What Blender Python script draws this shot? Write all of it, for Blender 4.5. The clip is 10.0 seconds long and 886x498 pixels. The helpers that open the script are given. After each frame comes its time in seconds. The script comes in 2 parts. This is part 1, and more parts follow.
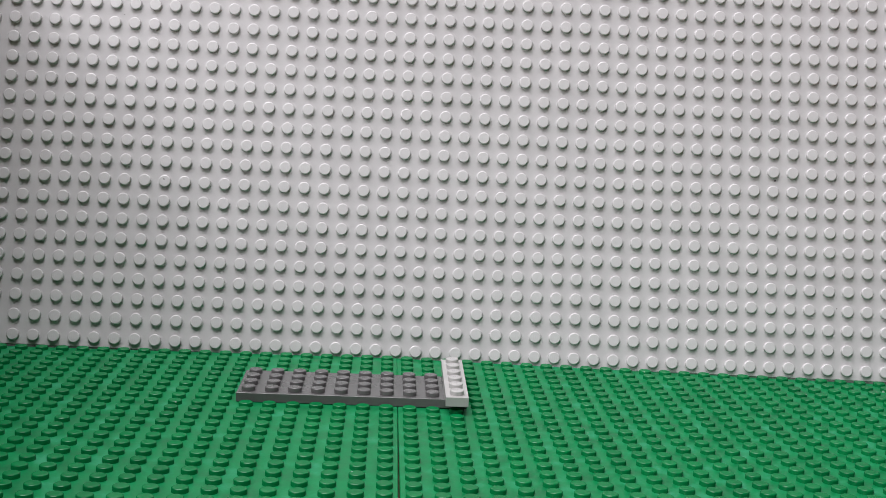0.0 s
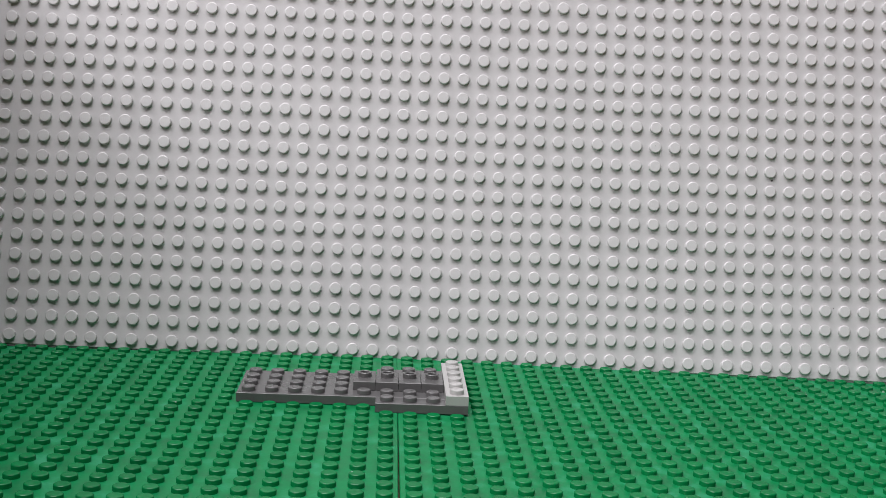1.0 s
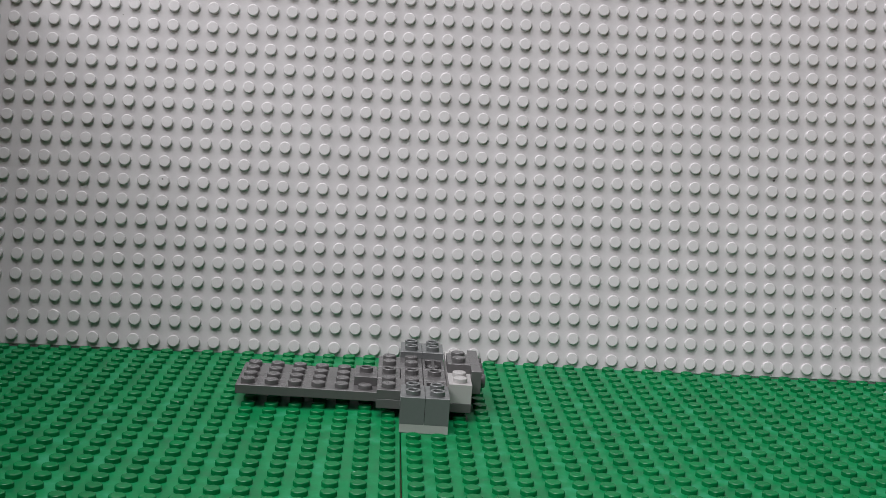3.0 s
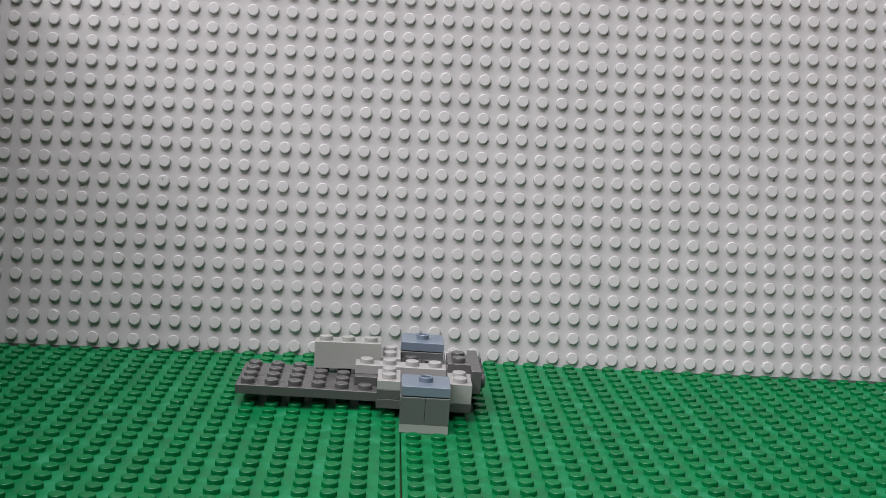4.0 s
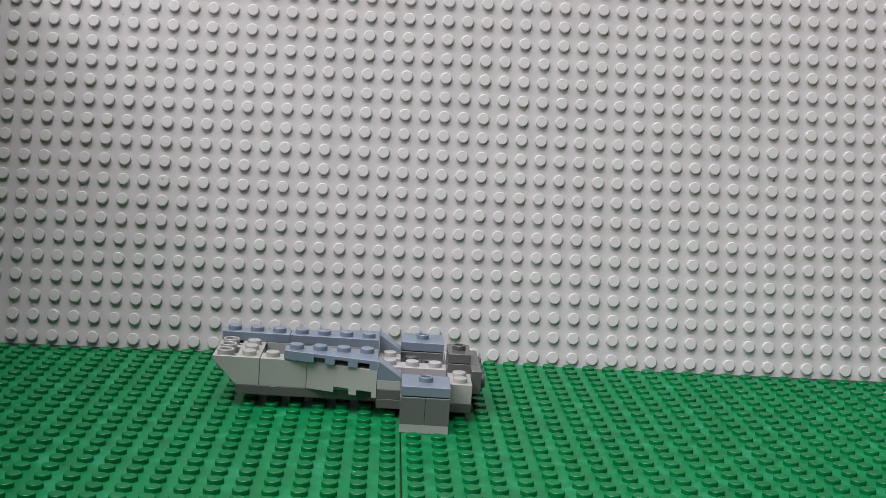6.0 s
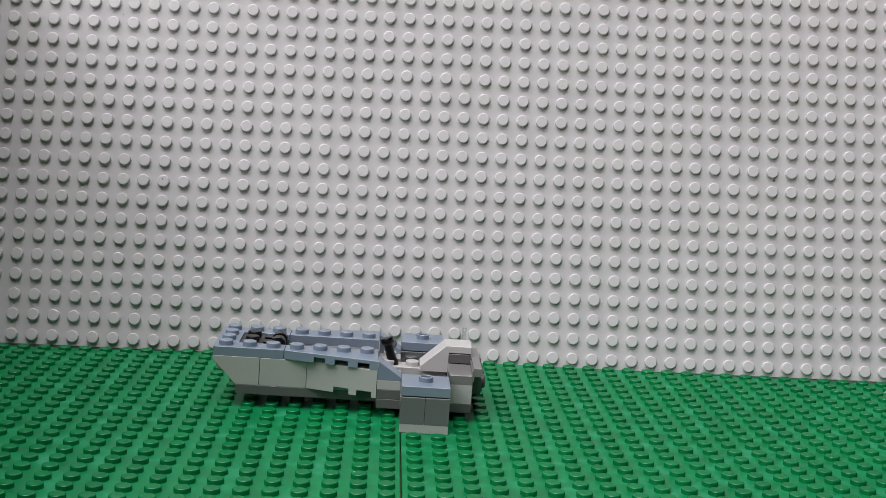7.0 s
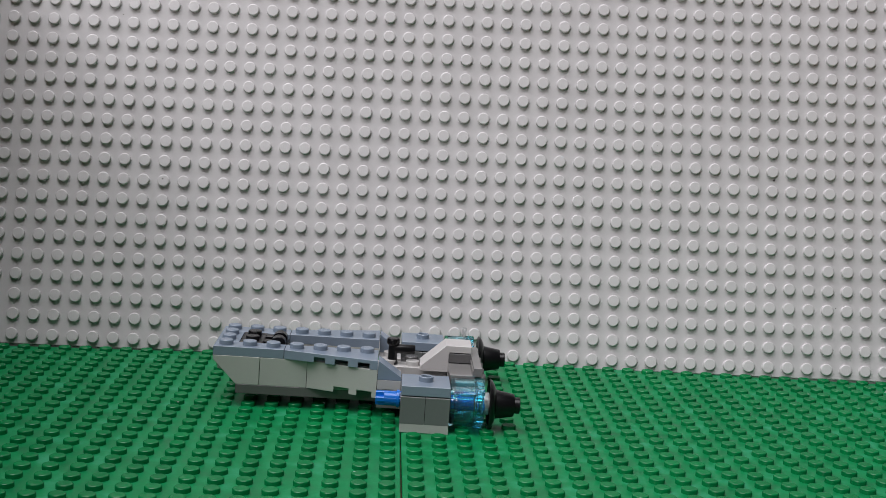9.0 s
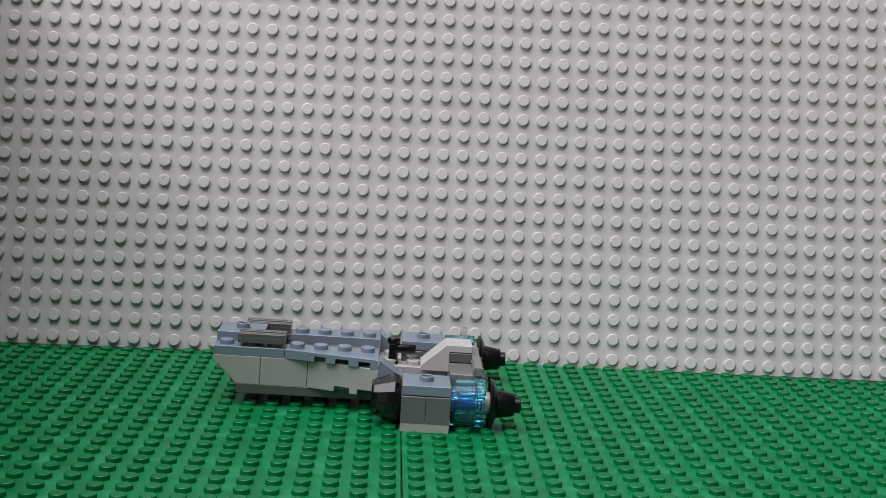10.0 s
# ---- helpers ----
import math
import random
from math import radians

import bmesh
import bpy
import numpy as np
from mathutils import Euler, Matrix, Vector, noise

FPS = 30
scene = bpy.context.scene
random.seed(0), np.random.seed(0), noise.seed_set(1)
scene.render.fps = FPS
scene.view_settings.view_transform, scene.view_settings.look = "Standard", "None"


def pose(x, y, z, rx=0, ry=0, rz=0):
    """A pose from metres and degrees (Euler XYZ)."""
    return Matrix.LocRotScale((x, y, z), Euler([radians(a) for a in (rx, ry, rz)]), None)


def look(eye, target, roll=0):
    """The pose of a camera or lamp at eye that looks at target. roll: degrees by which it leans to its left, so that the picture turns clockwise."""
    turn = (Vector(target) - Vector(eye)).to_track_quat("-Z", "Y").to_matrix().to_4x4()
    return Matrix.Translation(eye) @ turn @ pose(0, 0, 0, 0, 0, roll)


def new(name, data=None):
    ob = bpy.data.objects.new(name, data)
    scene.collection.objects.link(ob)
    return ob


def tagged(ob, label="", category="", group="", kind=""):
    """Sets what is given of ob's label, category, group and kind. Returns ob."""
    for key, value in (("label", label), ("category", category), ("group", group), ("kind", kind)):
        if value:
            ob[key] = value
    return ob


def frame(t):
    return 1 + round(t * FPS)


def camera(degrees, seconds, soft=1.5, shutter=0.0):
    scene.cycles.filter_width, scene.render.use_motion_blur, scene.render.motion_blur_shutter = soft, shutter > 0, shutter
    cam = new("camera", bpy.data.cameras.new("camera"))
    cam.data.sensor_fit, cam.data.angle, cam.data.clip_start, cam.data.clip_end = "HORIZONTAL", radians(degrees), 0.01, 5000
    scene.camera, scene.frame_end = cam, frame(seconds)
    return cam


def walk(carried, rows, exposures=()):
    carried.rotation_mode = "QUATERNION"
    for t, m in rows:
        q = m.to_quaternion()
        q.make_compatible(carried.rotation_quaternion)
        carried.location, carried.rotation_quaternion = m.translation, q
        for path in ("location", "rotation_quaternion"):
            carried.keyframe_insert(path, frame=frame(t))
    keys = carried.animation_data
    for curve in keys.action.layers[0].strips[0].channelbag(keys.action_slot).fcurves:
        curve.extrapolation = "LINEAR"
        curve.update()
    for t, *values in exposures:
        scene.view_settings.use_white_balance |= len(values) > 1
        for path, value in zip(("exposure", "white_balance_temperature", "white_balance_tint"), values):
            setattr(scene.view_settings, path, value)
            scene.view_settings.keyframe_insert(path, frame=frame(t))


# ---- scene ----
cam = camera(37.79, 10.0, soft=0.5)
MM = 0.001
EYE = (-3.024 * MM, -507.884 * MM, 123.146 * MM)


def cam_pose(dx, dy):
    """The tripod's small knocks: dx, dy in 1/2290 radian."""
    turn = Euler((1.42064 + dy / 2290, -0.05337, -0.03232 + dx / 2290)).to_matrix().to_4x4()
    return Matrix.Translation(EYE) @ turn


walk(cam, [(0.0, cam_pose(-4, 0)), (1.6333, cam_pose(-4, 0)), (1.6667, cam_pose(0, 0)), (7.0333, cam_pose(0, 0)),
           (7.0667, cam_pose(-2.5, 0)), (8.0333, cam_pose(-2.5, 0)), (8.0667, cam_pose(-1.2, 0)), (8.8333, cam_pose(-1.2, 0)),
           (8.8667, cam_pose(0.2, -0.5)), (9.4333, cam_pose(0.2, -0.5)), (9.4667, cam_pose(1.2, -1)), (10.0, cam_pose(1.2, -1.5))],
     [(0.0, -0.23), (1.6333, -0.27), (1.6667, -0.19), (2.2333, -0.19), (2.2667, -0.46), (4.5, -0.43), (5.7, -0.40), (6.8, -0.39), (7.5, -0.34),
      (8.5, -0.49), (10.0, -0.53)])

# ---- light ----
world = bpy.data.worlds.new("world")
world.use_nodes = True
scene.world = world
sky = world.node_tree.nodes.new("ShaderNodeTexSky")
sky.sky_type, sky.sun_disc = "NISHITA", False
sky.sun_elevation, sky.sun_rotation = radians(40), radians(120)
world.node_tree.links.new(sky.outputs[0], world.node_tree.nodes["Background"].inputs[0])
world.node_tree.nodes["Background"].inputs[1].default_value = 0.1


def area_lamp(name, place, target, sx, sy, watts, colour):
    data = bpy.data.lights.new(name, "AREA")
    data.shape, data.size, data.size_y, data.energy, data.color = "RECTANGLE", sx, sy, watts, colour
    ob = new(name, data)
    ob.matrix_world = look(place, target)
    return ob


area_lamp("ceiling_light_glow", (-0.6, -0.6, 1.70), (-0.6, -0.59, 0), 1.9, 1.4, 70, (0.978, 0.956, 0.997))
# Unseen source, placed by the glare at the upright baseplate's top left corner.
area_lamp("glare_light", (-1.36, -2.37, 1.33), (-1.36, 0, 1.33), 0.8, 0.74, 31, (0.975, 0.96, 0.99))


# ---- materials ----
def material(name):
    m = bpy.data.materials.new(name)
    m.use_nodes = True
    nt = m.node_tree
    return m, nt, nt.nodes["Principled BSDF"]


def noise_node(nt, scale, detail=3.0, coord=None):
    n = nt.nodes.new("ShaderNodeTexNoise")
    n.inputs["Scale"].default_value, n.inputs["Detail"].default_value = scale, detail
    nt.links.new(coord, n.inputs["Vector"])
    return n


def ramp(nt, source, stops):
    r = nt.nodes.new("ShaderNodeValToRGB")
    els = r.color_ramp.elements
    while len(els) < len(stops):
        els.new(0.5)
    for e, (pos, col) in zip(els, stops):
        e.position, e.color = pos, (*col, 1.0)
    nt.links.new(source, r.inputs[0])
    return r


def plastic(name, rgb, rough=0.3, wear=0.06, grain=0.25, gloss=0.5, specks=(), dust=None, mottle=35, graze=None):
    """Moulded ABS: faint mottling at two scales, hand grease on the gloss, hairline scratches."""
    m, nt, b = material(name)
    co = nt.nodes.new("ShaderNodeTexCoord").outputs["Object"]
    big, fine = noise_node(nt, mottle, 3, co), noise_node(nt, 900, 4, co)
    mix = nt.nodes.new("ShaderNodeMath")
    mix.operation = "MULTIPLY_ADD"
    nt.links.new(fine.outputs["Fac"], mix.inputs[0])
    mix.inputs[1].default_value = grain
    nt.links.new(big.outputs["Fac"], mix.inputs[2])
    lo, hi = [c * (1 - wear) for c in rgb], [min(1, c * (1 + wear)) for c in rgb]
    r = ramp(nt, mix.outputs[0], [(0.42, lo), (0.66, hi), (0.86, dust)] if dust else [(0.4, lo), (0.85, hi)])
    nt.links.new(r.outputs[0], b.inputs["Base Color"])
    rr = ramp(nt, big.outputs["Fac"], [(0.3, [rough * 0.8] * 3), (0.75, [min(1, rough * 1.35)] * 3)])
    nt.links.new(rr.outputs[0], b.inputs["Roughness"])
    bump = nt.nodes.new("ShaderNodeBump")
    bump.inputs["Strength"].default_value, bump.inputs["Distance"].default_value = 0.12, 0.0002
    nt.links.new(noise_node(nt, 260, 2, co).outputs["Fac"], bump.inputs["Height"])
    nt.links.new(bump.outputs[0], b.inputs["Normal"])
    b.inputs["IOR"].default_value = 1.52
    b.inputs["Specular IOR Level"].default_value = gloss
    if graze is not None:  # scuffed flats lose their gloss at a flat angle, edges keep it
        facing = nt.nodes.new("ShaderNodeLayerWeight")
        facing.inputs["Blend"].default_value = 0.5
        level = ramp(nt, facing.outputs["Facing"], [(0.5, [gloss] * 3), (0.7, [graze] * 3)])
        nt.links.new(level.outputs[0], b.inputs["Specular IOR Level"])
    if specks:
        dots = ramp(nt, noise_node(nt, specks[0], 1, co).outputs["Fac"], [(specks[1], (0, 0, 0)), (specks[1] + 0.015, (1, 1, 1))])
        over = nt.nodes.new("ShaderNodeMix")
        over.data_type = "RGBA"
        nt.links.new(dots.outputs[0], over.inputs["Factor"])
        nt.links.new(r.outputs[0], over.inputs["A"])
        over.inputs["B"].default_value = (*specks[2], 1)
        nt.links.new(over.outputs["Result"], b.inputs["Base Color"])
    return m


def clear(name, rgb, rough=0.04, ior=1.5, through_light=1.0):
    m, nt, b = material(name)
    co = nt.nodes.new("ShaderNodeTexCoord").outputs["Object"]
    r = ramp(nt, noise_node(nt, 300, 2, co).outputs["Fac"], [(0.3, rgb), (0.8, [min(1, c * 1.1) for c in rgb])])
    nt.links.new(r.outputs[0], b.inputs["Base Color"])
    b.inputs["Transmission Weight"].default_value = through_light
    b.inputs["Roughness"].default_value, b.inputs["IOR"].default_value = rough, ior
    return m


GREEN = plastic("green_plastic", (0.001, 0.165, 0.046), 0.22, 0.2, gloss=0.42, graze=0.03, specks=(260, 0.81, (0.30, 0.42, 0.33)))
GREEN_SHEET = plastic("dusty_green_plastic", (0.003, 0.172, 0.055), 0.4, 0.2, gloss=0.14, specks=(260, 0.81, (0.30, 0.42, 0.33)), dust=(0.03, 0.27, 0.13), mottle=110)
# Sheet coloured darker than its studs: the shade between them is in the colour.
WALL_SHEET = plastic("shaded_light_grey_baseplate_plastic", (0.575, 0.556, 0.56), 0.13, 0.05, specks=(330, 0.82, (0.12, 0.11, 0.11)), mottle=60)
WALL_GREY = plastic("light_grey_baseplate_plastic", (0.632, 0.612, 0.616), 0.2, 0.03, specks=(330, 0.83, (0.12, 0.11, 0.11)))
DARK = plastic("dark_grey_plastic", (0.115, 0.112, 0.112), 0.2)
LIGHT = plastic("pale_grey_plastic", (0.42, 0.425, 0.40), 0.2, 0.04)
WHITE = plastic("white_plastic", (0.45, 0.44, 0.43), 0.2, 0.03)
BRIGHT = plastic("bright_white_plastic", (0.56, 0.54, 0.53), 0.2, 0.03)
SAND = plastic("sand_blue_plastic", (0.2, 0.25, 0.315), 0.2)
MID = plastic("mid_grey_plastic", (0.2, 0.195, 0.19), 0.2)
SLATE = plastic("slate_grey_plastic", (0.142, 0.15, 0.15), 0.2)
BLACK = plastic("black_plastic", (0.005, 0.005, 0.006), 0.28, gloss=0.35)
GLOSS_BLACK = plastic("polished_black_plastic", (0.005, 0.005, 0.006), 0.13, gloss=0.5)
CARD = plastic("brown_cardboard", (0.1, 0.068, 0.042), 0.8, 0.12)
BLUE = plastic("bright_blue_plastic", (0.006, 0.14, 0.56), 0.2)
AQUA = clear("clear_aqua_plastic", (0.42, 0.85, 0.97), 0.06, 1.3, 0.98)
SMOKE = clear("clear_smoke_plastic", (0.72, 0.73, 0.74), 0.15, 1.15, 0.9)


def wood():
    m, nt, b = material("oak_veneer")
    co = nt.nodes.new("ShaderNodeTexCoord").outputs["Object"]
    mp = nt.nodes.new("ShaderNodeMapping")
    mp.inputs["Scale"].default_value = (3, 40, 3)
    nt.links.new(co, mp.inputs[0])
    r = ramp(nt, noise_node(nt, 4, 6, mp.outputs[0]).outputs["Fac"], [(0.3, (0.16, 0.09, 0.045)), (0.7, (0.32, 0.2, 0.11))])
    nt.links.new(r.outputs[0], b.inputs["Base Color"])
    b.inputs["Roughness"].default_value = 0.45
    return m


WOOD = wood()
PAINT = plastic("matt_wall_paint", (0.13, 0.128, 0.125), 0.85, 0.04)


# ---- mesh helpers (millimetres in, metres out) ----
def link_mesh(name, verts, faces, mat, parent=None, label="", sharp=35):
    me = bpy.data.meshes.new(name)
    me.from_pydata([(x * MM, y * MM, z * MM) for x, y, z in verts], [], faces)
    me.materials.append(mat)
    me.polygons.foreach_set("use_smooth", [True] * len(me.polygons))
    me.set_sharp_from_angle(angle=radians(sharp))
    ob = new(name, me)
    if parent is not None:
        ob.parent = parent
    if label:
        ob["label"] = label
    return ob


def part(name, geo, mat, parent=None, label="", sharp=35):
    return link_mesh(name, geo.v, geo.f, mat, parent, label, sharp)


class Geo:
    """A growing list of corners and faces."""

    def __init__(self):
        self.v, self.f = [], []

    def add(self, verts, faces, m=None):
        n = len(self.v)
        self.v += [tuple(m @ Vector(p)) for p in verts] if m else [tuple(p) for p in verts]
        self.f += [tuple(n + i for i in f) for f in faces]
        return self

    def lathe(self, profile, seg=20, at=(0, 0, 0), m=None):
        """profile: (radius, height) up the z axis, closed at both ends where the radius is 0."""
        verts, faces, rings = [], [], []
        for r, h in profile:
            if r == 0:
                rings.append([len(verts)])
                verts.append((at[0], at[1], at[2] + h))
            else:
                rings.append(list(range(len(verts), len(verts) + seg)))
                verts += [(at[0] + r * math.cos(2 * math.pi * k / seg), at[1] + r * math.sin(2 * math.pi * k / seg), at[2] + h) for k in range(seg)]
        for a, b in zip(rings, rings[1:]):
            for k in range(seg):
                j = (k + 1) % seg
                if len(a) == 1 and len(b) > 1:
                    faces.append((a[0], b[j], b[k]))
                elif len(b) == 1 and len(a) > 1:
                    faces.append((a[k], a[j], b[0]))
                elif len(a) > 1:
                    faces.append((a[k], a[j], b[j], b[k]))
        return self.add(verts, faces, m)

    def prism(self, outline, lo, hi, axis="z", c=0.12):
        """A closed outline (counter-clockwise) pulled from lo to hi, with chamfered rims."""
        n = len(outline)
        pts = [Vector(p) for p in outline]
        inner = []
        for i in range(n):
            a, b, d = pts[i - 1], pts[i], pts[(i + 1) % n]
            e1, e2 = (b - a).normalized(), (d - b).normalized()
            n1, n2 = Vector((-e1.y, e1.x)), Vector((-e2.y, e2.x))
            k = n1 + n2
            inner.append(b + k * (c / max(0.35, k.dot(n1))))
        rings = [(inner, lo), (pts, lo + c), (pts, hi - c), (inner, hi)]
        verts = []
        for ring, h in rings:
            for q in ring:
                verts.append((q.x, q.y, h) if axis == "z" else (q.x, -h, q.y) if axis == "y" else (h, q.x, q.y))
        faces = [tuple(range(n - 1, -1, -1)), tuple(range(3 * n, 4 * n))]
        for r in range(3):
            for k in range(n):
                j = (k + 1) % n
                faces.append((r * n + k, r * n + j, (r + 1) * n + j, (r + 1) * n + k))
        return self.add(verts, faces)

    def box(self, x0, x1, y0, y1, z0, z1, c=0.12):
        return self.prism([(x0, y0), (x1, y0), (x1, y1), (x0, y1)], z0, z1, "z", c)


STUD = [(2.4, 0), (2.4, 1.3), (2.36, 1.46), (2.25, 1.6), (2.1, 1.68), (1.9, 1.7), (1.82, 1.7), (0, 1.7)]
LOW_STUD = [(2.4, 0), (2.4, 1.15), (2.37, 1.28), (2.27, 1.4), (2.13, 1.48), (1.95, 1.5), (1.87, 1.5), (0, 1.5)]
HOLLOW = [(2.4, 0), (2.4, 1.52), (2.22, 1.7), (1.75, 1.7), (1.6, 1.55), (1.6, 0.1), (0, 0.1)]
PLATE, BRICK, G = 3.2, 9.6, 0.1


def mark(x, y, z, h=0.08):
    """Four tiny raised bars, as moulded into every stud's top."""
    verts, faces = [], []
    for k in range(4):
        cx, w, d = x - 1.2 + 0.8 * k, 0.24, 0.7
        n = len(verts)
        verts += [(cx - w, y - d, z), (cx + w, y - d, z), (cx + w, y + d, z), (cx - w, y + d, z)]
        verts += [(cx - w * 0.6, y - d * 0.85, z + h), (cx + w * 0.6, y - d * 0.85, z + h), (cx + w * 0.6, y + d * 0.85, z + h), (cx - w * 0.6, y + d * 0.85, z + h)]
        faces += [(n + 4, n + 5, n + 6, n + 7)] + [(n + i, n + (i + 1) % 4, n + 4 + (i + 1) % 4, n + 4 + i) for i in range(4)]
    return verts, faces


def studs(geo, spots, z, hollow=False):
    for x, y in spots:
        geo.lathe(HOLLOW if hollow else STUD, 22, (x, y, z))
        if not hollow:
            geo.add(*mark(x, y, z + 1.695))
    return geo


def block(nu, nw, h, knobs="solid", rim=0.12):
    """A plate or brick of nu x nw studs, its base centred on the origin, hollow below."""
    g = Geo()
    a, b = 4 * nu - G, 4 * nw - G
    g.box(-a, a, -b, b, 0, h - 0.02 if rim > 0.05 else h, rim)
    spots = [(8 * i - 4 * nu + 4, 8 * j - 4 * nw + 4) for i in range(nu) for j in range(nw)]
    if knobs == "solid":
        studs(g, spots, h - 0.03)
    elif knobs == "hollow":
        studs(g, spots, h - 0.03, True)
    elif knobs == "one":
        studs(g, [(0, 0)], h - 0.03, True)
    return g


# ---- table and room ----
def slab(name, x0, x1, y0, y1, z0, z1, mat, c=2.0, parent=None):
    return part(name, Geo().box(x0, x1, y0, y1, z0, z1, c), mat, parent)


table = new("table")
top = slab("tabletop", -700, 700, -900, 420, -27, -3.3, WOOD, 3.0, table)
for lx in (-660, 660):
    for ly in (-860, 380):
        slab("leg", lx - 25, lx + 25, ly - 25, ly + 25, -740, -27, WOOD, 3.0, table)
tagged(table, "oak-veneered table under the toy baseplates", "table")
tagged(slab("floor", -2200, 2200, -2400, 1000, -800, -740, PAINT), "plain pale floor under the table", "floor", kind="structure")
for nm, bx in (("wall_north", (-2200, 2200, 1000, 1100)), ("wall_south", (-2200, 2200, -2500, -2400)), ("wall_west", (-2300, -2200, -2500, 1100)), ("wall_east", (2200, 2300, -2500, 1100))):
    tagged(slab(nm, *bx, -800, 1750, PAINT), "plain pale painted room wall", "wall", kind="structure")
tagged(slab("ceiling", -2300, 2300, -2500, 1100, 1750, 1850, PAINT), "plain pale ceiling", "ceiling", kind="structure")
# Unseen window surround, added to give the glare lamp a body.
added_window = new("added_window")
for bx in ((-1810, -1760, 910, 1750), (-960, -910, 910, 1750), (-1760, -960, 910, 960), (-1760, -960, 1700, 1750)):
    part("window_frame", Geo().box(bx[0], bx[1], -2399, -2360, bx[2], bx[3], 2.0), BRIGHT, added_window)
tagged(added_window, "small white window surround added unseen high on the room wall", "window", kind="structure")
tagged(slab("support_strip", -168, 208, 0.3, 12, -3.2, -0.05, MID, 0.3), "thin grey strip under the upright baseplate", "strip")


def carton():
    """A closed cardboard carton with lid flaps, unseen, added to shade the set's left."""
    root = new("carton")
    slab("body", -400, -182, -420, 30, -3.2, 180, CARD, 1.0, root)
    slab("flap", -399, -292, -419, 29, 180.1, 182, CARD, 0.5, root)
    slab("flap", -290.5, -183, -419, 29, 180.1, 182, CARD, 0.5, root)
    return tagged(root, "unseen brown cardboard carton added to shade the baseplates' left side", "carton")


# ---- baseplates ----
def baseplate(name, x0, y0, nu, nw, thick, mat, sheet_mat, marks=False):
    """A thin sheet with nu x nw studs; x0, y0: its lower corner; top of the sheet at z = 0."""
    root = new(name)
    sheet = Geo().box(x0 + 0.08, x0 + 8 * nu - 0.08, y0 + 0.05, y0 + 8 * nw - 0.05, -thick, 0, 0.25)
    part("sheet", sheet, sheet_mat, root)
    seg, prof = 18, LOW_STUD
    ring = [(math.cos(2 * math.pi * k / seg), math.sin(2 * math.pi * k / seg)) for k in range(seg)]
    one_v = [(r * c, r * s, h) for r, h in prof[:-1] for c, s in ring]
    one_f = [(a * seg + k, a * seg + (k + 1) % seg, (a + 1) * seg + (k + 1) % seg, (a + 1) * seg + k) for a in range(len(prof) - 2) for k in range(seg)]
    one_f.append(tuple((len(prof) - 2) * seg + k for k in range(seg)))
    verts, faces = [], []
    for i in range(nu):
        for j in range(nw):
            n, cx, cy = len(verts), x0 + 8 * i + 4, y0 + 8 * j + 4
            verts += [(cx + x, cy + y, z - 0.02) for x, y, z in one_v]
            faces += [tuple(n + q for q in f) for f in one_f]
            if marks:
                mv, mf = mark(cx, cy, 1.5 - 0.022, 0.016)
                n = len(verts)
                verts += mv
                faces += [tuple(n + q for q in f) for f in mf]
    knobs = link_mesh("studs", verts, faces, mat, root)
    tagged(knobs, kind="stuff")
    return root


floor_left = baseplate("baseplate", -256, -256 + 116, 32, 32, 1.2, GREEN, GREEN_SHEET)
floor_left.matrix_world = Matrix.Translation((2.735 * MM, -116.437 * MM, 1.2315 * MM)) @ Euler((0, -0.01206, 0.00318)).to_matrix().to_4x4()
tagged(floor_left, "scuffed bright green studded baseplate lying on a table", "baseplate", "green baseplates")
floor_right = baseplate("baseplate", 0, -256 + 116, 32, 32, 1.2, GREEN, GREEN_SHEET)
floor_right.matrix_world = Matrix.Translation((2.192 * MM + 0.0007, -116.563 * MM, 1.2315 * MM)) @ Euler((0, 0.01103, 0.00687)).to_matrix().to_4x4()
tagged(floor_right, "bright green studded baseplate butted against another", "baseplate", "green baseplates")
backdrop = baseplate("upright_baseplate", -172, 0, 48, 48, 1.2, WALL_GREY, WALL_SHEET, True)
tagged(backdrop, "light grey studded baseplate standing upright, leaning back", "baseplate")
LEAN = Matrix.Translation((0, 0, 0.02 * MM)) @ pose(0, 0, 0, 90 - 13.52, 0, 0)


carton()

# ---- the toy ship ----
ship = new("toy_spaceship")
tagged(ship, "half-built grey and sand-blue brick spaceship with black engines", "toy spaceship")
SHIP_LOW = Matrix.Translation((2.62 * MM, -56.4 * MM, 1.33 * MM)) @ Euler((0, -0.0095, 0.003)).to_matrix().to_4x4()
SHIP_HIGH = Matrix.Translation((2.18 * MM, -63.08563 * MM, 4.53443 * MM)) @ Euler((0, 0.01680, 0.00022)).to_matrix().to_4x4()
LIFT = 1.6667
STEP = 1 / 30
pieces = []
shelf = {"x": 162.0, "y": -132.0, "row": 0.0, "table": False}


def berth(sx, sy):
    """The next free spot for a waiting piece beside the set: on the green studs, then on the bare table."""
    if shelf["x"] + sx > 254:
        shelf["x"], shelf["y"], shelf["row"] = 162.0, shelf["y"] - shelf["row"], 0.0
    if not shelf["table"] and shelf["y"] - sy < -256:
        shelf.update(x=162.0, y=-266.0, row=0.0, table=True)
    x, y = shelf["x"] + sx / 2, shelf["y"] - sy / 2
    slope, z = (0, -3.28) if shelf["table"] else (-0.01103, 1.2315 + 1.55 - 0.01103 * x)
    spot = Matrix.Translation((x * MM, y * MM, z * MM)) @ Euler((0, -slope, 0)).to_matrix().to_4x4()
    shelf["x"] += sx + 3
    shelf["row"] = max(shelf["row"], sy + 3)
    return spot


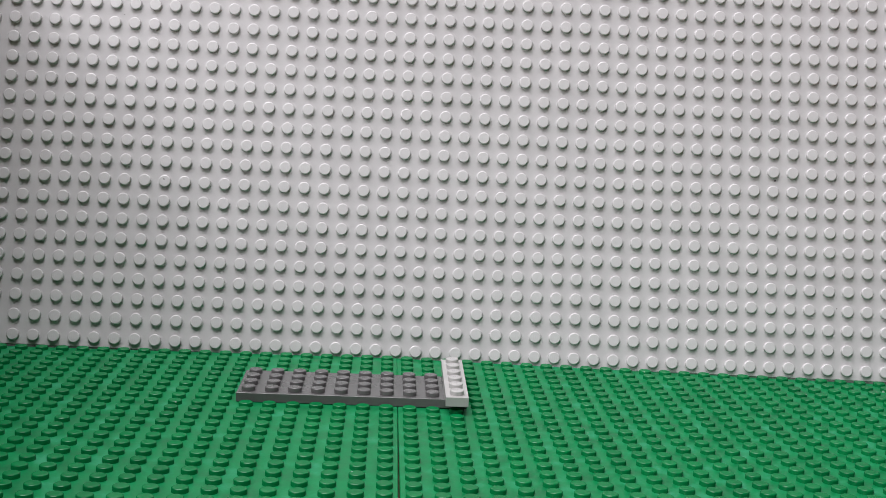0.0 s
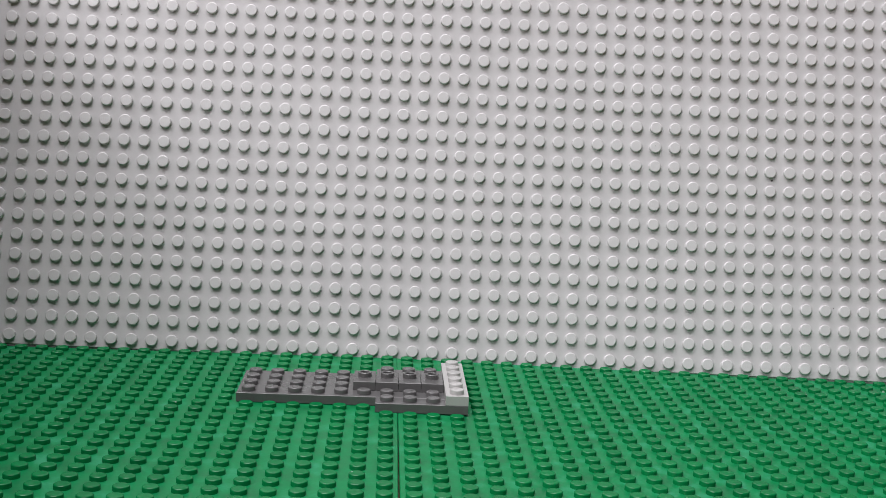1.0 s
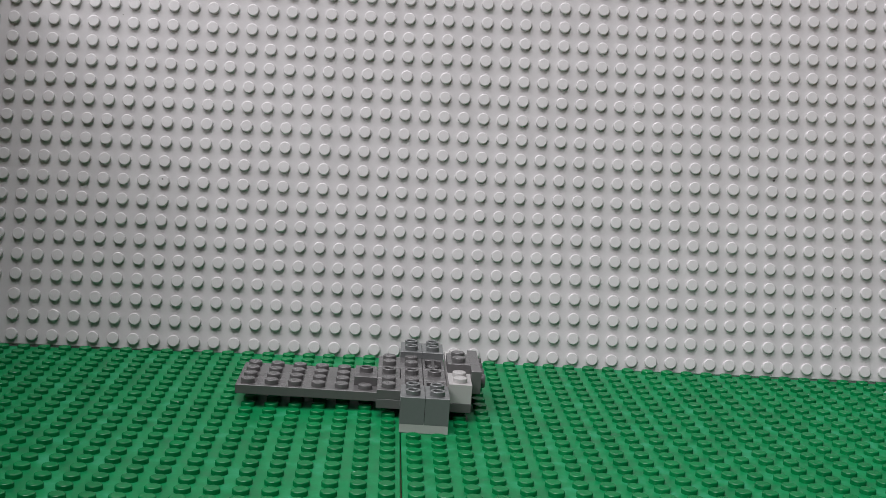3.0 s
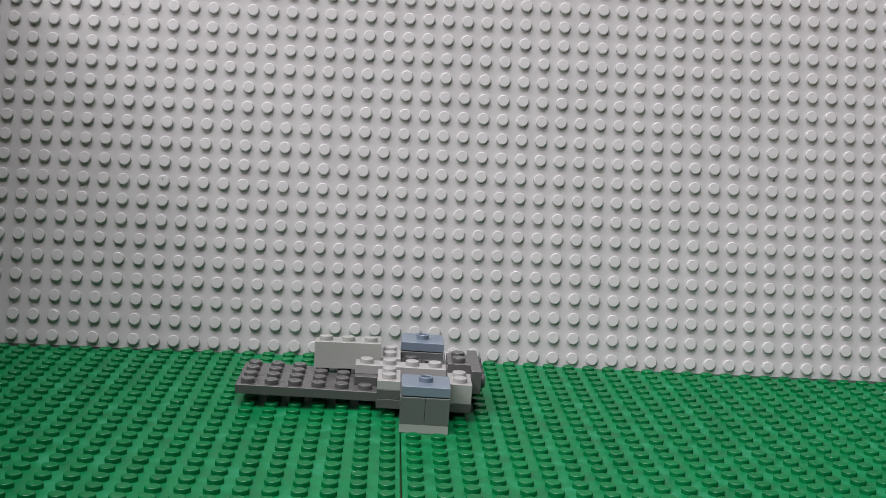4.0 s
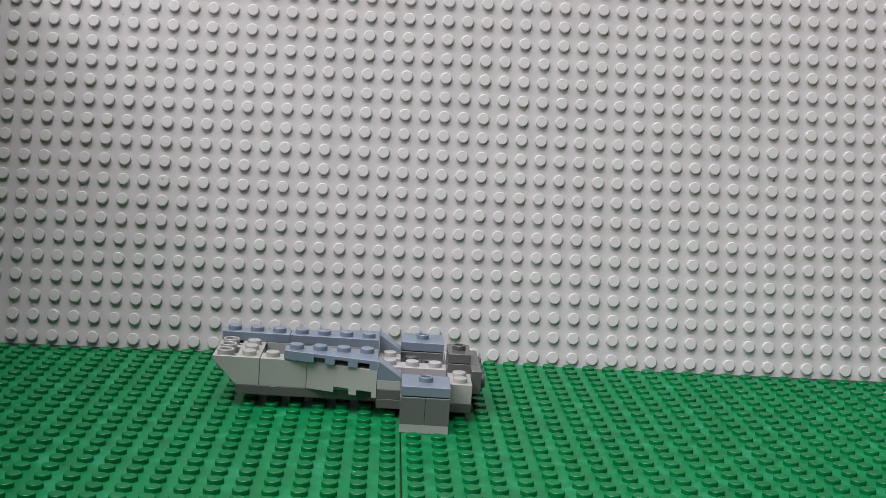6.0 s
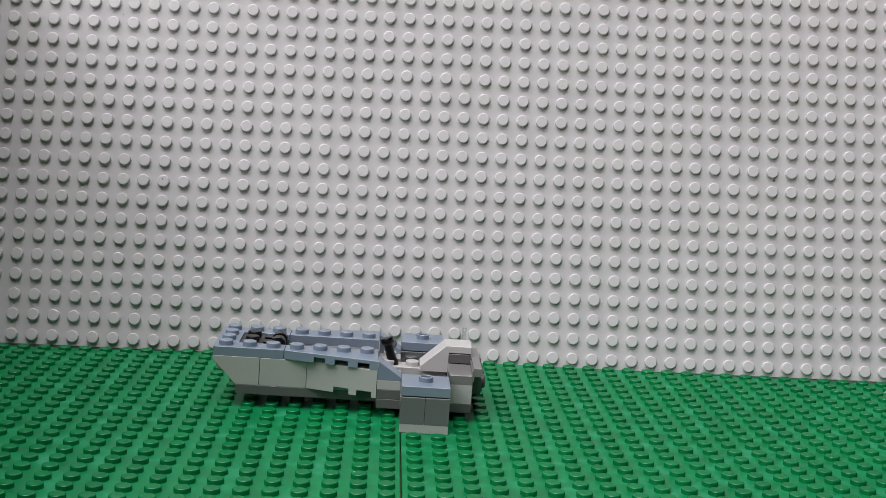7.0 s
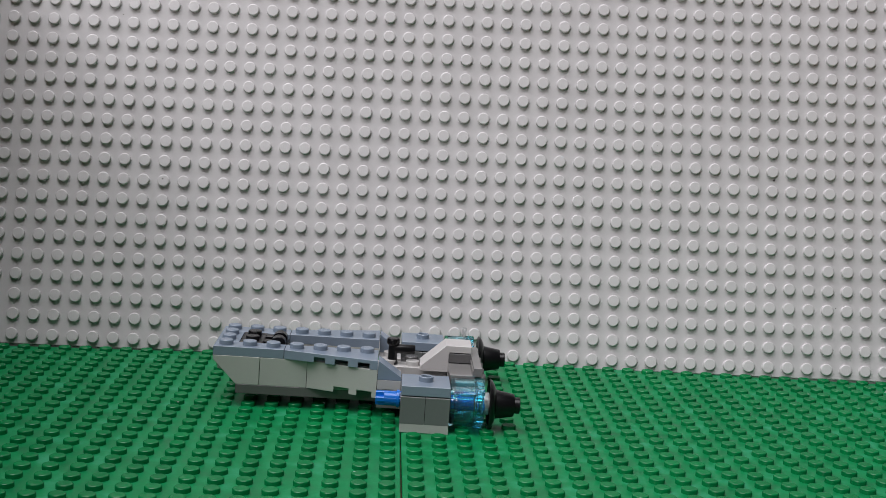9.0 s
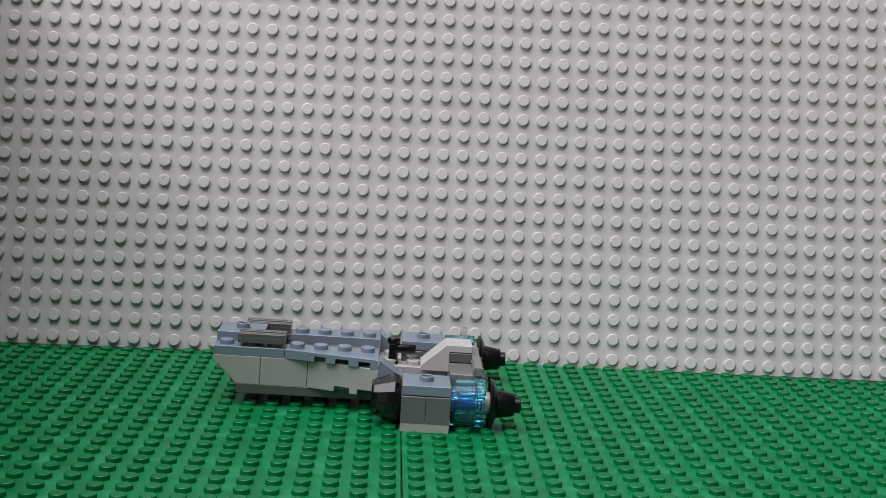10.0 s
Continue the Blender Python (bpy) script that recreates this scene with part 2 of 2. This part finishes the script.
def piece(name, geo, mat, u, w, z, seen, steps=(), label="", sharp=35):
    """One brick of the ship: u, w its centre in studs along and across the ship, z its base in mm, seen: when it comes;
    steps: (seconds, dx, dy, dz, rx, ry, rz) poses on the way to its seat, in mm and degrees."""
    ob = part(name, geo, mat, ship, label, sharp)
    pieces.append((ob, u, w, z, seen, steps))
    return ob


# first layer
piece("plate", block(10, 4, PLATE), DARK, -2, 0, 0, 0, label="dark grey ten-by-four plate")
piece("plate", block(1, 6, PLATE, rim=0.02), WHITE, 2.5, 0, 3.2, 0, [(0, 0, 0, 0.5, 2.0, 0, 0), (0.1, 0, 0, 0, 0, 0, 0)], "white one-by-six plate")
jumper = lambda: block(1, 2, PLATE, "one")
piece("jumper_plate", jumper(), DARK, 1.5, 0, 3.2, 0.1, [(0.1, 0, 0, 1.0, 3, 0, 2), (0.2, 0, 0, 0.5, -1, 0, 3), (0.3, 0, 0, 0, 0, 0, 0)], "dark grey jumper plate")
piece("jumper_plate", jumper(), DARK, 0.5, 0, 3.2, 0.3, [(0.3, -1, 0, 1.0, 1, -3, 0), (0.4, 0, 0, 0, 0, 0, 0)], "dark grey jumper plate")
piece("jumper_plate", jumper(), DARK, -0.5, 0, 3.2, 0.5, label="dark grey jumper plate")
piece("jumper_plate", jumper(), DARK, -1.5, 0, 3.2, 0.6, [(0.6, -2.0, 0, 1.9, 4, -19, 0), (0.7, 0, 0, 0, 0, 0, 0)], "dark grey jumper plate")
piece("plate", block(4, 1, PLATE), DARK, 1, -2.5, 0, 0.9, label="dark grey one-by-four plate")
piece("plate", block(4, 1, PLATE), DARK, 1, 2.5, 0, 0.9, label="dark grey one-by-four plate")


def grille():
    """A one-by-two plate with two deep slots between bars."""
    g = Geo()
    g.box(-3.93, 3.93, -7.93, 7.93, 0, 0.3)
    g.box(-3.93, -2.9, -7.93, 7.93, 0.28, 3.2)
    g.box(2.9, 3.93, -7.93, 7.93, 0.28, 3.2)
    g.box(-0.55, 0.55, -7.93, 7.93, 0.28, 3.2)
    for y in (-7.93, 6.2):
        g.box(-2.95, -0.5, y, y + 1.73, 0.28, 3.1)
        g.box(0.5, 2.95, y, y + 1.73, 0.28, 3.1)
    return g


piece("grille_plate", grille(), DARK, 1.5, 2, 3.2, 1.1, label="dark grey grille plate with slots")
piece("grille_plate", grille(), DARK, 1.5, -2, 3.2, 1.2, label="dark grey grille plate with slots")
piece("plate", block(2, 2, PLATE), DARK, 0, 2, 3.2, 1.4, [(1.4, -1, 0.5, 1.4, 4, -3, 0), (1.5, 0, 0, 0, 0, 0, 0)], "dark grey two-by-two plate")
piece("plate", block(2, 2, PLATE), DARK, 0, -2, 3.2, 1.6, label="dark grey two-by-two plate")
# wings and tail
piece("wing_plate", block(2, 10, PLATE), WHITE, 1, 0, -3.2, 1.7, label="white two-by-ten plate under the hull")
piece("plate", block(1, 6, PLATE, rim=0.02), WHITE, 2.5, 0, 6.4, 1.9, [(1.9, -0.6, 0.5, 1.8, 4, 0, 1), (2.0, 0, 0, 0, 0, 0, 0)], "white one-by-six plate")


def bracket():
    """An angle plate: two studs on top, a studded flange hanging from its edge."""
    g = Geo()
    g.box(-3.93, 3.93, -7.93, 7.93, 0, 3.2)
    studs(g, [(0, -4), (0, 4)], 3.17)
    g.box(3.9, 7.4, -15.9, 15.9, -5.0, 2.9)
    side = Matrix.Translation((7.3, 0, 0)) @ Euler((0, radians(90), 0)).to_matrix().to_4x4()
    for y in (-12, -4, 4, 12):
        for z in (-1.2,):
            g.lathe(STUD, 18, (-z, y, 0), side)
    return g


piece("bracket", bracket(), DARK, 2.5, 0, 9.6, 2.1, [(2.1, 0.5, 0, 1.0, 3, 0, -3), (2.2, 0, 0, 0, 0, 0, 0)], "dark grey angle bracket")


def pierced_brick():
    """A one-by-two brick with open studs and a round pin hole through its long sides."""
    g = Geo()
    g.box(-3.93, 3.93, -7.93, 7.93, 0, BRICK - 0.5)
    studs(g, [(0, -4), (0, 4)], BRICK - 0.53, True)
    for s in (-1, 1):
        side = Matrix.Translation((s * 3.9, 0, 5.8)) @ Euler((0, radians(90 * s), 0)).to_matrix().to_4x4()
        g.lathe([(3.0, 0), (3.0, 0.15), (2.45, 0.15), (2.45, 0.02), (0, 0.02)], 22, (0, 0, 0), side)
    return g


pod_label = "slate grey pierced brick of an engine pod"
piece("pierced_brick", pierced_brick(), SLATE, 1.5, 4, -0.4, 2.4, [(2.4, -1, 0, 2.6, 0, -14, 0), (2.5, 0, 0, 0, 0, 0, 0)], pod_label)
piece("pierced_brick", pierced_brick(), SLATE, 1.5, -4, -0.4, 2.6, (), pod_label)
piece("pierced_brick", pierced_brick(), SLATE, 0.5, 4, -0.4, 2.9, (), pod_label)
piece("pierced_brick", pierced_brick(), SLATE, 0.5, -4, -0.4, 3.0, (), pod_label)
pod_cap = lambda: block(2, 2, PLATE, "one")
piece("jumper_plate", pod_cap(), SAND, 1, 4, 9.1, 3.2, (), "sand-blue jumper plate capping an engine pod")
piece("jumper_plate", pod_cap(), SAND, 1, -4, 9.1, 3.4, (), "sand-blue jumper plate capping an engine pod")
piece("plate", block(1, 2, PLATE), WHITE, -0.5, 2, 6.4, 3.6, (), "white one-by-two plate")
piece("plate", block(1, 2, PLATE), WHITE, -0.5, -2, 6.4, 3.7, (), "white one-by-two plate")
piece("plate", block(4, 1, PLATE), WHITE, 0, 0, 6.4, 3.9, (), "white one-by-four plate")


FEET_BRICK = ((0, 0.39), (0.61, 0.72), (0.935, 1))
FEET_PLATE = ((0, 0.32), (0.44, 0.545), (0.685, 0.79), (0.915, 1))


def wedge(n, h, side, notch, feet):
    """A wedge n studs long whose outer face swings out by a stud; notched below where it overhangs."""
    g = Geo()
    a = 4 * n - G
    inner, near, far = 4 * side, -4 * side + G * side, -12 * side + G * side
    line = lambda x: near + (far - near) * (x + a) / (2 * a)
    low = [(-a, inner), (-a, near), (a, far), (a, inner)]
    order = low
    area2 = sum(order[i - 1][0] * order[i][1] - order[i][0] * order[i - 1][1] for i in range(4))
    if area2 < 0:
        order = order[::-1]
    g.prism(order, notch, h, "z")
    # feet of the skirt between the notches
    cuts = [(-a + 2 * a * p, -a + 2 * a * q) for p, q in feet]
    for x0, x1 in cuts:
        quad = [(x0, line(x0)), (x1, line(x1)), (x1, line(x1) + side * 2.2), (x0, line(x0) + side * 2.2)]
        s2 = sum(quad[i - 1][0] * quad[i][1] - quad[i][0] * quad[i - 1][1] for i in range(4))
        g.prism(quad if s2 > 0 else quad[::-1], 0, notch + 0.2, "z", 0.1)
    body = [(-a, -3.9 * side), (a, -3.9 * side), (a, inner), (-a, inner)]
    s2 = sum(body[i - 1][0] * body[i][1] - body[i][0] * body[i - 1][1] for i in range(4))
    g.prism(body if s2 > 0 else body[::-1], 0, notch + 0.2, "z", 0.1)
    studs(g, [(8 * i - 4 * n + 4, 0) for i in range(n)], h - 0.03)
    return g


piece("wedge_brick", wedge(3, BRICK, -1, 1.9, FEET_BRICK), LIGHT, -2.5, 1.5, 3.2, 4.0, [(4.0, 1, -1, 1.6, -3, -1, 1), (4.1, 0, 0, 1.0, 0, 0, 0), (4.2, 0, 0, 0, 0, 0, 0)], "pale grey wedge brick")
piece("wedge_brick", wedge(3, BRICK, 1, 1.9, FEET_BRICK), LIGHT, -2.5, -1.5, 3.2, 4.1, [(4.1, -1, -3, 3.6, 2, 3, -9), (4.2, 0, 0, 0, 0, 0, 0)], "pale grey wedge brick with a notched skirt")
piece("brick", block(2, 1, BRICK), LIGHT, -5, 1.5, 3.2, 4.4, (), "pale grey one-by-two brick")
piece("brick", block(2, 1, BRICK), LIGHT, -5, -1.5, 3.2, 4.5, [(4.5, 0.5, -1.5, 2.2, -17, 0, 0), (4.6, 0, 0, 0, 0, 0, 0)], "pale grey one-by-two brick")


def nose_slope():
    """An inverted two-by-two slope: open-topped tubes over the raked half."""
    g = Geo()
    for y0, y1 in ((-7.93, -6.6), (6.6, 7.93), (-0.6, 0.6)):
        g.prism([(0.05, 0), (7.93, 0), (7.93, BRICK), (-7.93, BRICK), (-7.93, 8.2)] if y0 != -0.6 else [(0.05, 2.5), (1, 2.5), (1, 8.6), (-6, 8.6), (-6, 7.4)], -y1, -y0, "y")
    g.prism([(0.05, 0), (1.6, 0), (1.6, BRICK), (0.0, BRICK), (0.0, 2.6), (-6.6, 8.9), (-6.6, BRICK), (-7.93, BRICK), (-7.93, 8.2)], -6.65, 6.65, "y", 0.05)
    g.box(1.0, 7.9, -7.9, 7.9, 0.05, BRICK - 0.01)
    studs(g, [(4, -4), (4, 4)], BRICK - 0.03)
    for y in (-4, 4):
        g.lathe([(2.9, -5), (2.9, 1.5), (2.75, 1.7), (2.25, 1.7), (2.1, 1.5), (2.1, -3), (0, -3)], 22, (-4, y, BRICK))
    return g


piece("nose_slope", nose_slope(), LIGHT, -7, 1, 3.2, 4.7, (), "pale grey inverted slope with open tubes")
piece("nose_slope", nose_slope(), LIGHT, -7, -1, 3.2, 4.8, (), "pale grey inverted slope with open tubes")
piece("jumper_plate", jumper(), DARK, 2.5, 0, 13.1, 5.0, (), "dark grey jumper plate")


def cheese():
    g = Geo()
    return g.prism([(-3.93, 0), (3.93, 0), (3.93, 1.3), (-3.6, 6.4), (-3.93, 6.4)], -3.93, 3.93, "y")


piece("small_slope", cheese(), SAND, -0.5, 2.5, 9.6, 5.2, (), "sand-blue one-stud slope")
piece("small_slope", cheese(), SAND, -0.5, -2.5, 9.6, 5.3, (), "sand-blue one-stud slope")
piece("wedge_plate", wedge(4, PLATE, -1, 1.9, FEET_PLATE), SAND, -3, 1.5, 12.8, 5.6, [(5.6, 0, 0, 2.4, 0, 1, 0), (5.7, 0, 0, 0, 0, 0, 0)], "sand-blue wedge plate")
piece("wedge_plate", wedge(4, PLATE, 1, 1.9, FEET_PLATE), SAND, -3, -1.5, 12.8, 5.5, [(5.5, 0, 13, -0.6, -13, 0, 0), (5.6, 0, 0, 0, 0, 0, 0)], "sand-blue wedge plate with a notched edge")
piece("plate", block(3, 1, PLATE), SAND, -6.5, 1.5, 12.8, 6.0, (), "sand-blue one-by-three plate")
piece("plate", block(3, 1, PLATE), SAND, -6.5, -1.5, 12.8, 6.2, (), "sand-blue one-by-three plate")
piece("plate", block(1, 2, PLATE), SAND, -7.5, 0, 12.8, 6.3, (), "sand-blue one-by-two plate")


def clip_plate():
    """A black plate with two studs at one end and a round hinge barrel at the other."""
    g = Geo()
    g.box(-7.9, 7.9, -7.9, 7.9, 0, 1.4)
    g.box(-7.9, 0, -7.9, 7.9, 1.3, 3.2)
    studs(g, [(-4, -4), (-4, 4)], 3.17)
    lie = Euler((radians(90), 0, 0)).to_matrix().to_4x4()
    for y in (-5.6, 1.6):
        g.lathe([(0, 0), (2.4, 0), (2.6, 0.2), (2.6, 3.6), (2.4, 3.8), (0, 3.8)], 20, (5.0, 2.6, 0), Matrix.Translation((0, y + 3.8, 0)) @ lie)
        g.box(0, 4, y, y + 3.6, 1.3, 3.4)
    return g


piece("hinge_plate", clip_plate(), BLACK, -6, 0, 12.8, 6.5, (), "black plate with two hinge barrels")


def tail_slope():
    """A white slope that rises over the tail and bridges it with a flat lip."""
    return Geo().prism([(-9.5, 0), (0.3, 0), (0.3, 7.0), (7.93, 7.0), (7.93, 9.4), (-0.9, 9.4), (-9.5, 1.6)], -7.6, 3.9, "y")


piece("tail_slope", tail_slope(), BRIGHT, 2, -0.5, 9.6, 6.7, [(6.7, -1, 0, 3.0, 0, 3, 0), (6.9, 0, 0, 0, 0, 0, 0)], "white slope arching over the tail")


def smooth_tile():
    """A smooth one-by-two tile with a long upright lip along its outer edge."""
    g = Geo()
    g.box(-3.9, 3.9, -7.9, 7.9, 0, 3.2)
    g.box(-3.6, 3.6, -7.6, 7.6, 3.15, 3.3, 0.05)
    g.box(4.0, 6.8, -7.9, 23.9, 2.95, 5.9)
    g.box(3.7, 4.4, -7.9, 7.9, 1.2, 5.0)
    return g


piece("smooth_tile", smooth_tile(), MID, 2.5, -2, 9.6, 6.6, (), "mid grey smooth tile with an upright lip")


piece("fin", Geo().box(-0.8, 0.8, -0.5, 0.5, 0, 9.9, 0.3), SMOKE, 2.85, 2.7, 9.6, 6.6, (), "clear upright fin behind the tail")


def tap():
    """A black tap-shaped control lever: post, wide cap and a side bar."""
    g = Geo()
    g.lathe([(0, 0), (1.9, 0), (2.0, 0.3), (2.0, 1.4), (1.75, 2.0), (1.6, 3.0), (1.6, 7.4), (2.2, 7.9), (2.3, 8.2), (2.3, 9.5), (2.05, 9.9), (0, 9.9)], 20)
    out = Matrix.Translation((0.5, 0, 6.2)) @ Euler((0, radians(90), 0)).to_matrix().to_4x4()
    g.lathe([(0, 0), (1.6, 0), (1.6, 6.9), (1.4, 7.3), (0, 7.3)], 18, (0, 0, 0), out)
    return g


piece("control_lever", tap(), BLACK, -0.4, 0, 8.9, 7.0, [(7.0, 0.5, 0, 0.4, -18, 0, 80), (7.1, 0, 0, 0, 0, 0, 0)], "black tap-shaped control lever")

# ---- engines: their axis runs along the ship ----
ALONG = Euler((0, radians(90), 0)).to_matrix().to_4x4()


def axle(length, collar):
    """A blue pin: a cross-shaped axle end and a round half with a collar."""
    g = Geo()
    g.box(-length / 2, length / 2 - 0, -2.35, 2.35, -0.85, 0.85, 0.3)
    g.box(-length / 2, length / 2 - 0, -0.85, 0.85, -2.35, 2.35, 0.3)
    g.lathe([(0, 0), (2.4, 0), (2.4, collar - 1), (2.9, collar - 0.9), (2.9, collar), (0, collar)], 20, (0, 0, 0), Matrix.Translation((-collar / 2, 0, 0)) @ ALONG)
    return g


def thruster_ring():
    """A hollow see-through drum with ribs and a toothed rim."""
    g = Geo()
    g.lathe([(3.2, 0), (7.7, 0), (7.9, 0.3), (7.9, 8.3), (7.4, 8.7), (7.4, 10.5), (7.0, 10.9), (5.2, 10.9), (5.2, 8.2), (6.6, 7.6), (6.6, 1.6), (3.2, 1.6), (3.2, 0)], 32, (0, 0, 0), ALONG)
    for k in range(10):
        a = Euler((radians(36 * k + 10), 0, 0)).to_matrix().to_4x4()
        t = Geo().box(7.9, 11.1, -1.0, 1.0, 6.4, 8.2, 0.2)
        g.add(t.v, t.f, a)
    for k in range(2):
        a = Euler((radians(180 * k + 50), 0, 0)).to_matrix().to_4x4()
        t = Geo().box(1.2, 10.8, -0.6, 0.6, 3.1, 6.9, 0.2)
        g.add(t.v, t.f, a)
    return g


def lathe_x(profile, seg=28):
    return Geo().lathe(profile, seg, (0, 0, 0), ALONG)


hub = lambda: lathe_x([(0, 0), (3.6, 0), (3.75, 0.2), (3.75, 2.3), (3.55, 2.5), (2.3, 2.5), (2.3, 4.4), (2.1, 4.6), (0, 4.6)])
dish = lambda: lathe_x([(0, 0.4), (3.0, 0.4), (6.2, 0), (8.1, -0.9), (8.3, -0.6), (7.7, 0.3), (6.0, 1.2), (4.0, 1.7), (2.4, 1.9), (2.4, 4.6), (2.1, 4.9), (0, 4.9)])
nozzle = lambda: lathe_x([(0, 0), (4.5, 0), (4.75, 0.3), (4.7, 0.8), (3.75, 6.3), (3.6, 6.5), (2.7, 6.5), (2.7, 8.3), (2.5, 8.5), (2.0, 8.5), (1.8, 8.2), (1.8, 7.0), (0, 7.0)])


def intake_cone():
    """A faceted black cone, swelling towards the pod."""
    g = Geo()
    g.lathe([(0, 0.6), (3.2, 0.6), (3.4, 0), (5.3, 0), (5.6, 0.4), (6.3, 2.2), (6.34, 2.5), (7.15, 4.6), (7.19, 4.9), (8.1, 7.0), (8.1, 7.6), (7.1, 9.6), (0, 9.6)], 14, (0, 0, 0),
            ALONG @ Euler((0, 0, radians(10))).to_matrix().to_4x4())
    return g


AX = 5.8
for w, t_pin, t_drum, t_dish, t_noz, pull in ((4, 7.2, 7.3, 7.6, 7.8, 2.5), (-4, 7.9, 8.1, 8.4, 8.5, 6.5)):
    piece("axle_pin", axle(17, 6), BLUE, 2.15, w, AX, t_pin, [(t_pin, 2, 0, 0, 0, 0, 0), (t_pin + 0.1, 0, 0, 0, 0, 0, 0)], "bright blue axle pin")
    piece("thruster_drum", thruster_ring(), AQUA, 2.02, w, AX, t_drum, [(t_drum, pull, 0, 0, 10, 0, 0), (t_drum + 0.1, 0, 0, 0, 0, 0, 0)], "see-through aqua engine drum with ribs")
    piece("hub", hub(), WHITE, 3.33, w, AX, t_drum + 0.1, (), "white stepped hub in the mouth of the engine")
    piece("dish", dish(), BLACK, 3.72, w, AX, t_dish, (), "black shallow dish behind the engine")
    piece("nozzle", nozzle(), BLACK, 3.86, w, AX, t_noz, (), "black tapered rocket nozzle")
piece("axle_pin", axle(10.6, 5), BLUE, -0.36, -4, AX, 8.9, [(8.9, -5.2, 0, 0, 0, 0, 0), (9.0, 0, 0, 0, 0, 0, 0)], "bright blue axle pin")
piece("intake_cone", intake_cone(), GLOSS_BLACK, -1.22, -4, AX, 9.2, [(9.2, -4.9, 0, 0, 0, 0, 0), (9.3, -3.2, 0, 0, 0, 0, 0), (9.4, 0, 0, 0, 0, 0, 0)], "glossy black faceted engine intake", 20)


def grille_tile():
    g = Geo()
    g.box(-7.9, 7.9, -3.9, 3.9, 0, 1.9)
    for y in (-3.9, -1.9, 0.9, 2.9):
        g.box(-7.9, 7.9, y, y + 1.0, 1.8, 3.2, 0.1)
    return g


piece("grille_tile", grille_tile(), DARK, -6, 1.5, 16.2, 9.6, [(9.6, 0, -1, 1.4, 10, 0, 0), (9.8, 0, 0, 0, 0, 0, 0)], "dark grey ribbed grille tile")
piece("jumper_plate", block(2, 2, PLATE, "one"), SAND, -7, 0, 16, 9.8, [(9.8, -1, -2, 3.4, 0, 0, 0), (9.9, 0, 0, 1.0, 0, 0, 0), (10.0, 0, 0, 0, 0, 0, 0)], "sand-blue jumper plate on the nose")
piece("grille_tile", grille_tile(), DARK, -6, -1.5, 17.4, 10.0, (), "dark grey ribbed grille tile")


# ---- what moves ----
def motions():
    walk(ship, [(0.0, SHIP_LOW), (LIFT - STEP, SHIP_LOW), (LIFT, SHIP_HIGH), (10.0, SHIP_HIGH)])
    slid = lambda mm: Matrix.Translation((mm * MM, 0, 0)) @ LEAN
    walk(backdrop, [(0.0, slid(1.5)), (0.8333, slid(1.5)), (0.8667, slid(0.2)), (1.6333, slid(0.2)), (1.6667, slid(0)), (10.0, slid(0))])
    low, high = SHIP_LOW.inverted(), SHIP_HIGH.inverted()
    for ob, u, w, z, seen, steps in pieces:
        seat = Matrix.Translation((8 * u * MM, 8 * w * MM, z * MM))
        rows = []
        if seen > 0:
            box = [Vector(c) for c in ob.bound_box]
            size, foot = (box[6] - box[0]) / MM, Vector(((box[0].x + box[6].x) / 2, (box[0].y + box[6].y) / 2, box[0].z))
            wait = berth(size.x, size.y) @ Matrix.Translation(-foot)
            come = round(seen - STEP, 4)
            rows.append((0.0, low @ wait))
            if seen > LIFT:
                rows += [(LIFT - STEP, low @ wait), (LIFT, high @ wait)]
            if come - STEP > rows[-1][0] + 0.01:
                rows.append((come - STEP, (low if seen < LIFT else high) @ wait))
        stops = list(steps) or [(seen, 0, 0, 0, 0, 0, 0)]
        for k, (t, dx, dy, dz, rx, ry, rz) in enumerate(stops):
            m = seat @ pose(dx * MM, dy * MM, dz * MM, rx, ry, rz)
            at = max(0.0, t - STEP)
            if not (seen == 0 and k == 0):
                rows.append((at, m))
            else:
                rows.append((0.0, m))
            until = stops[k + 1][0] - 2 * STEP if k + 1 < len(stops) else 10.0
            if until > rows[-1][0] + 0.01:
                rows.append((until, m))
        walk(ob, rows)


motions()
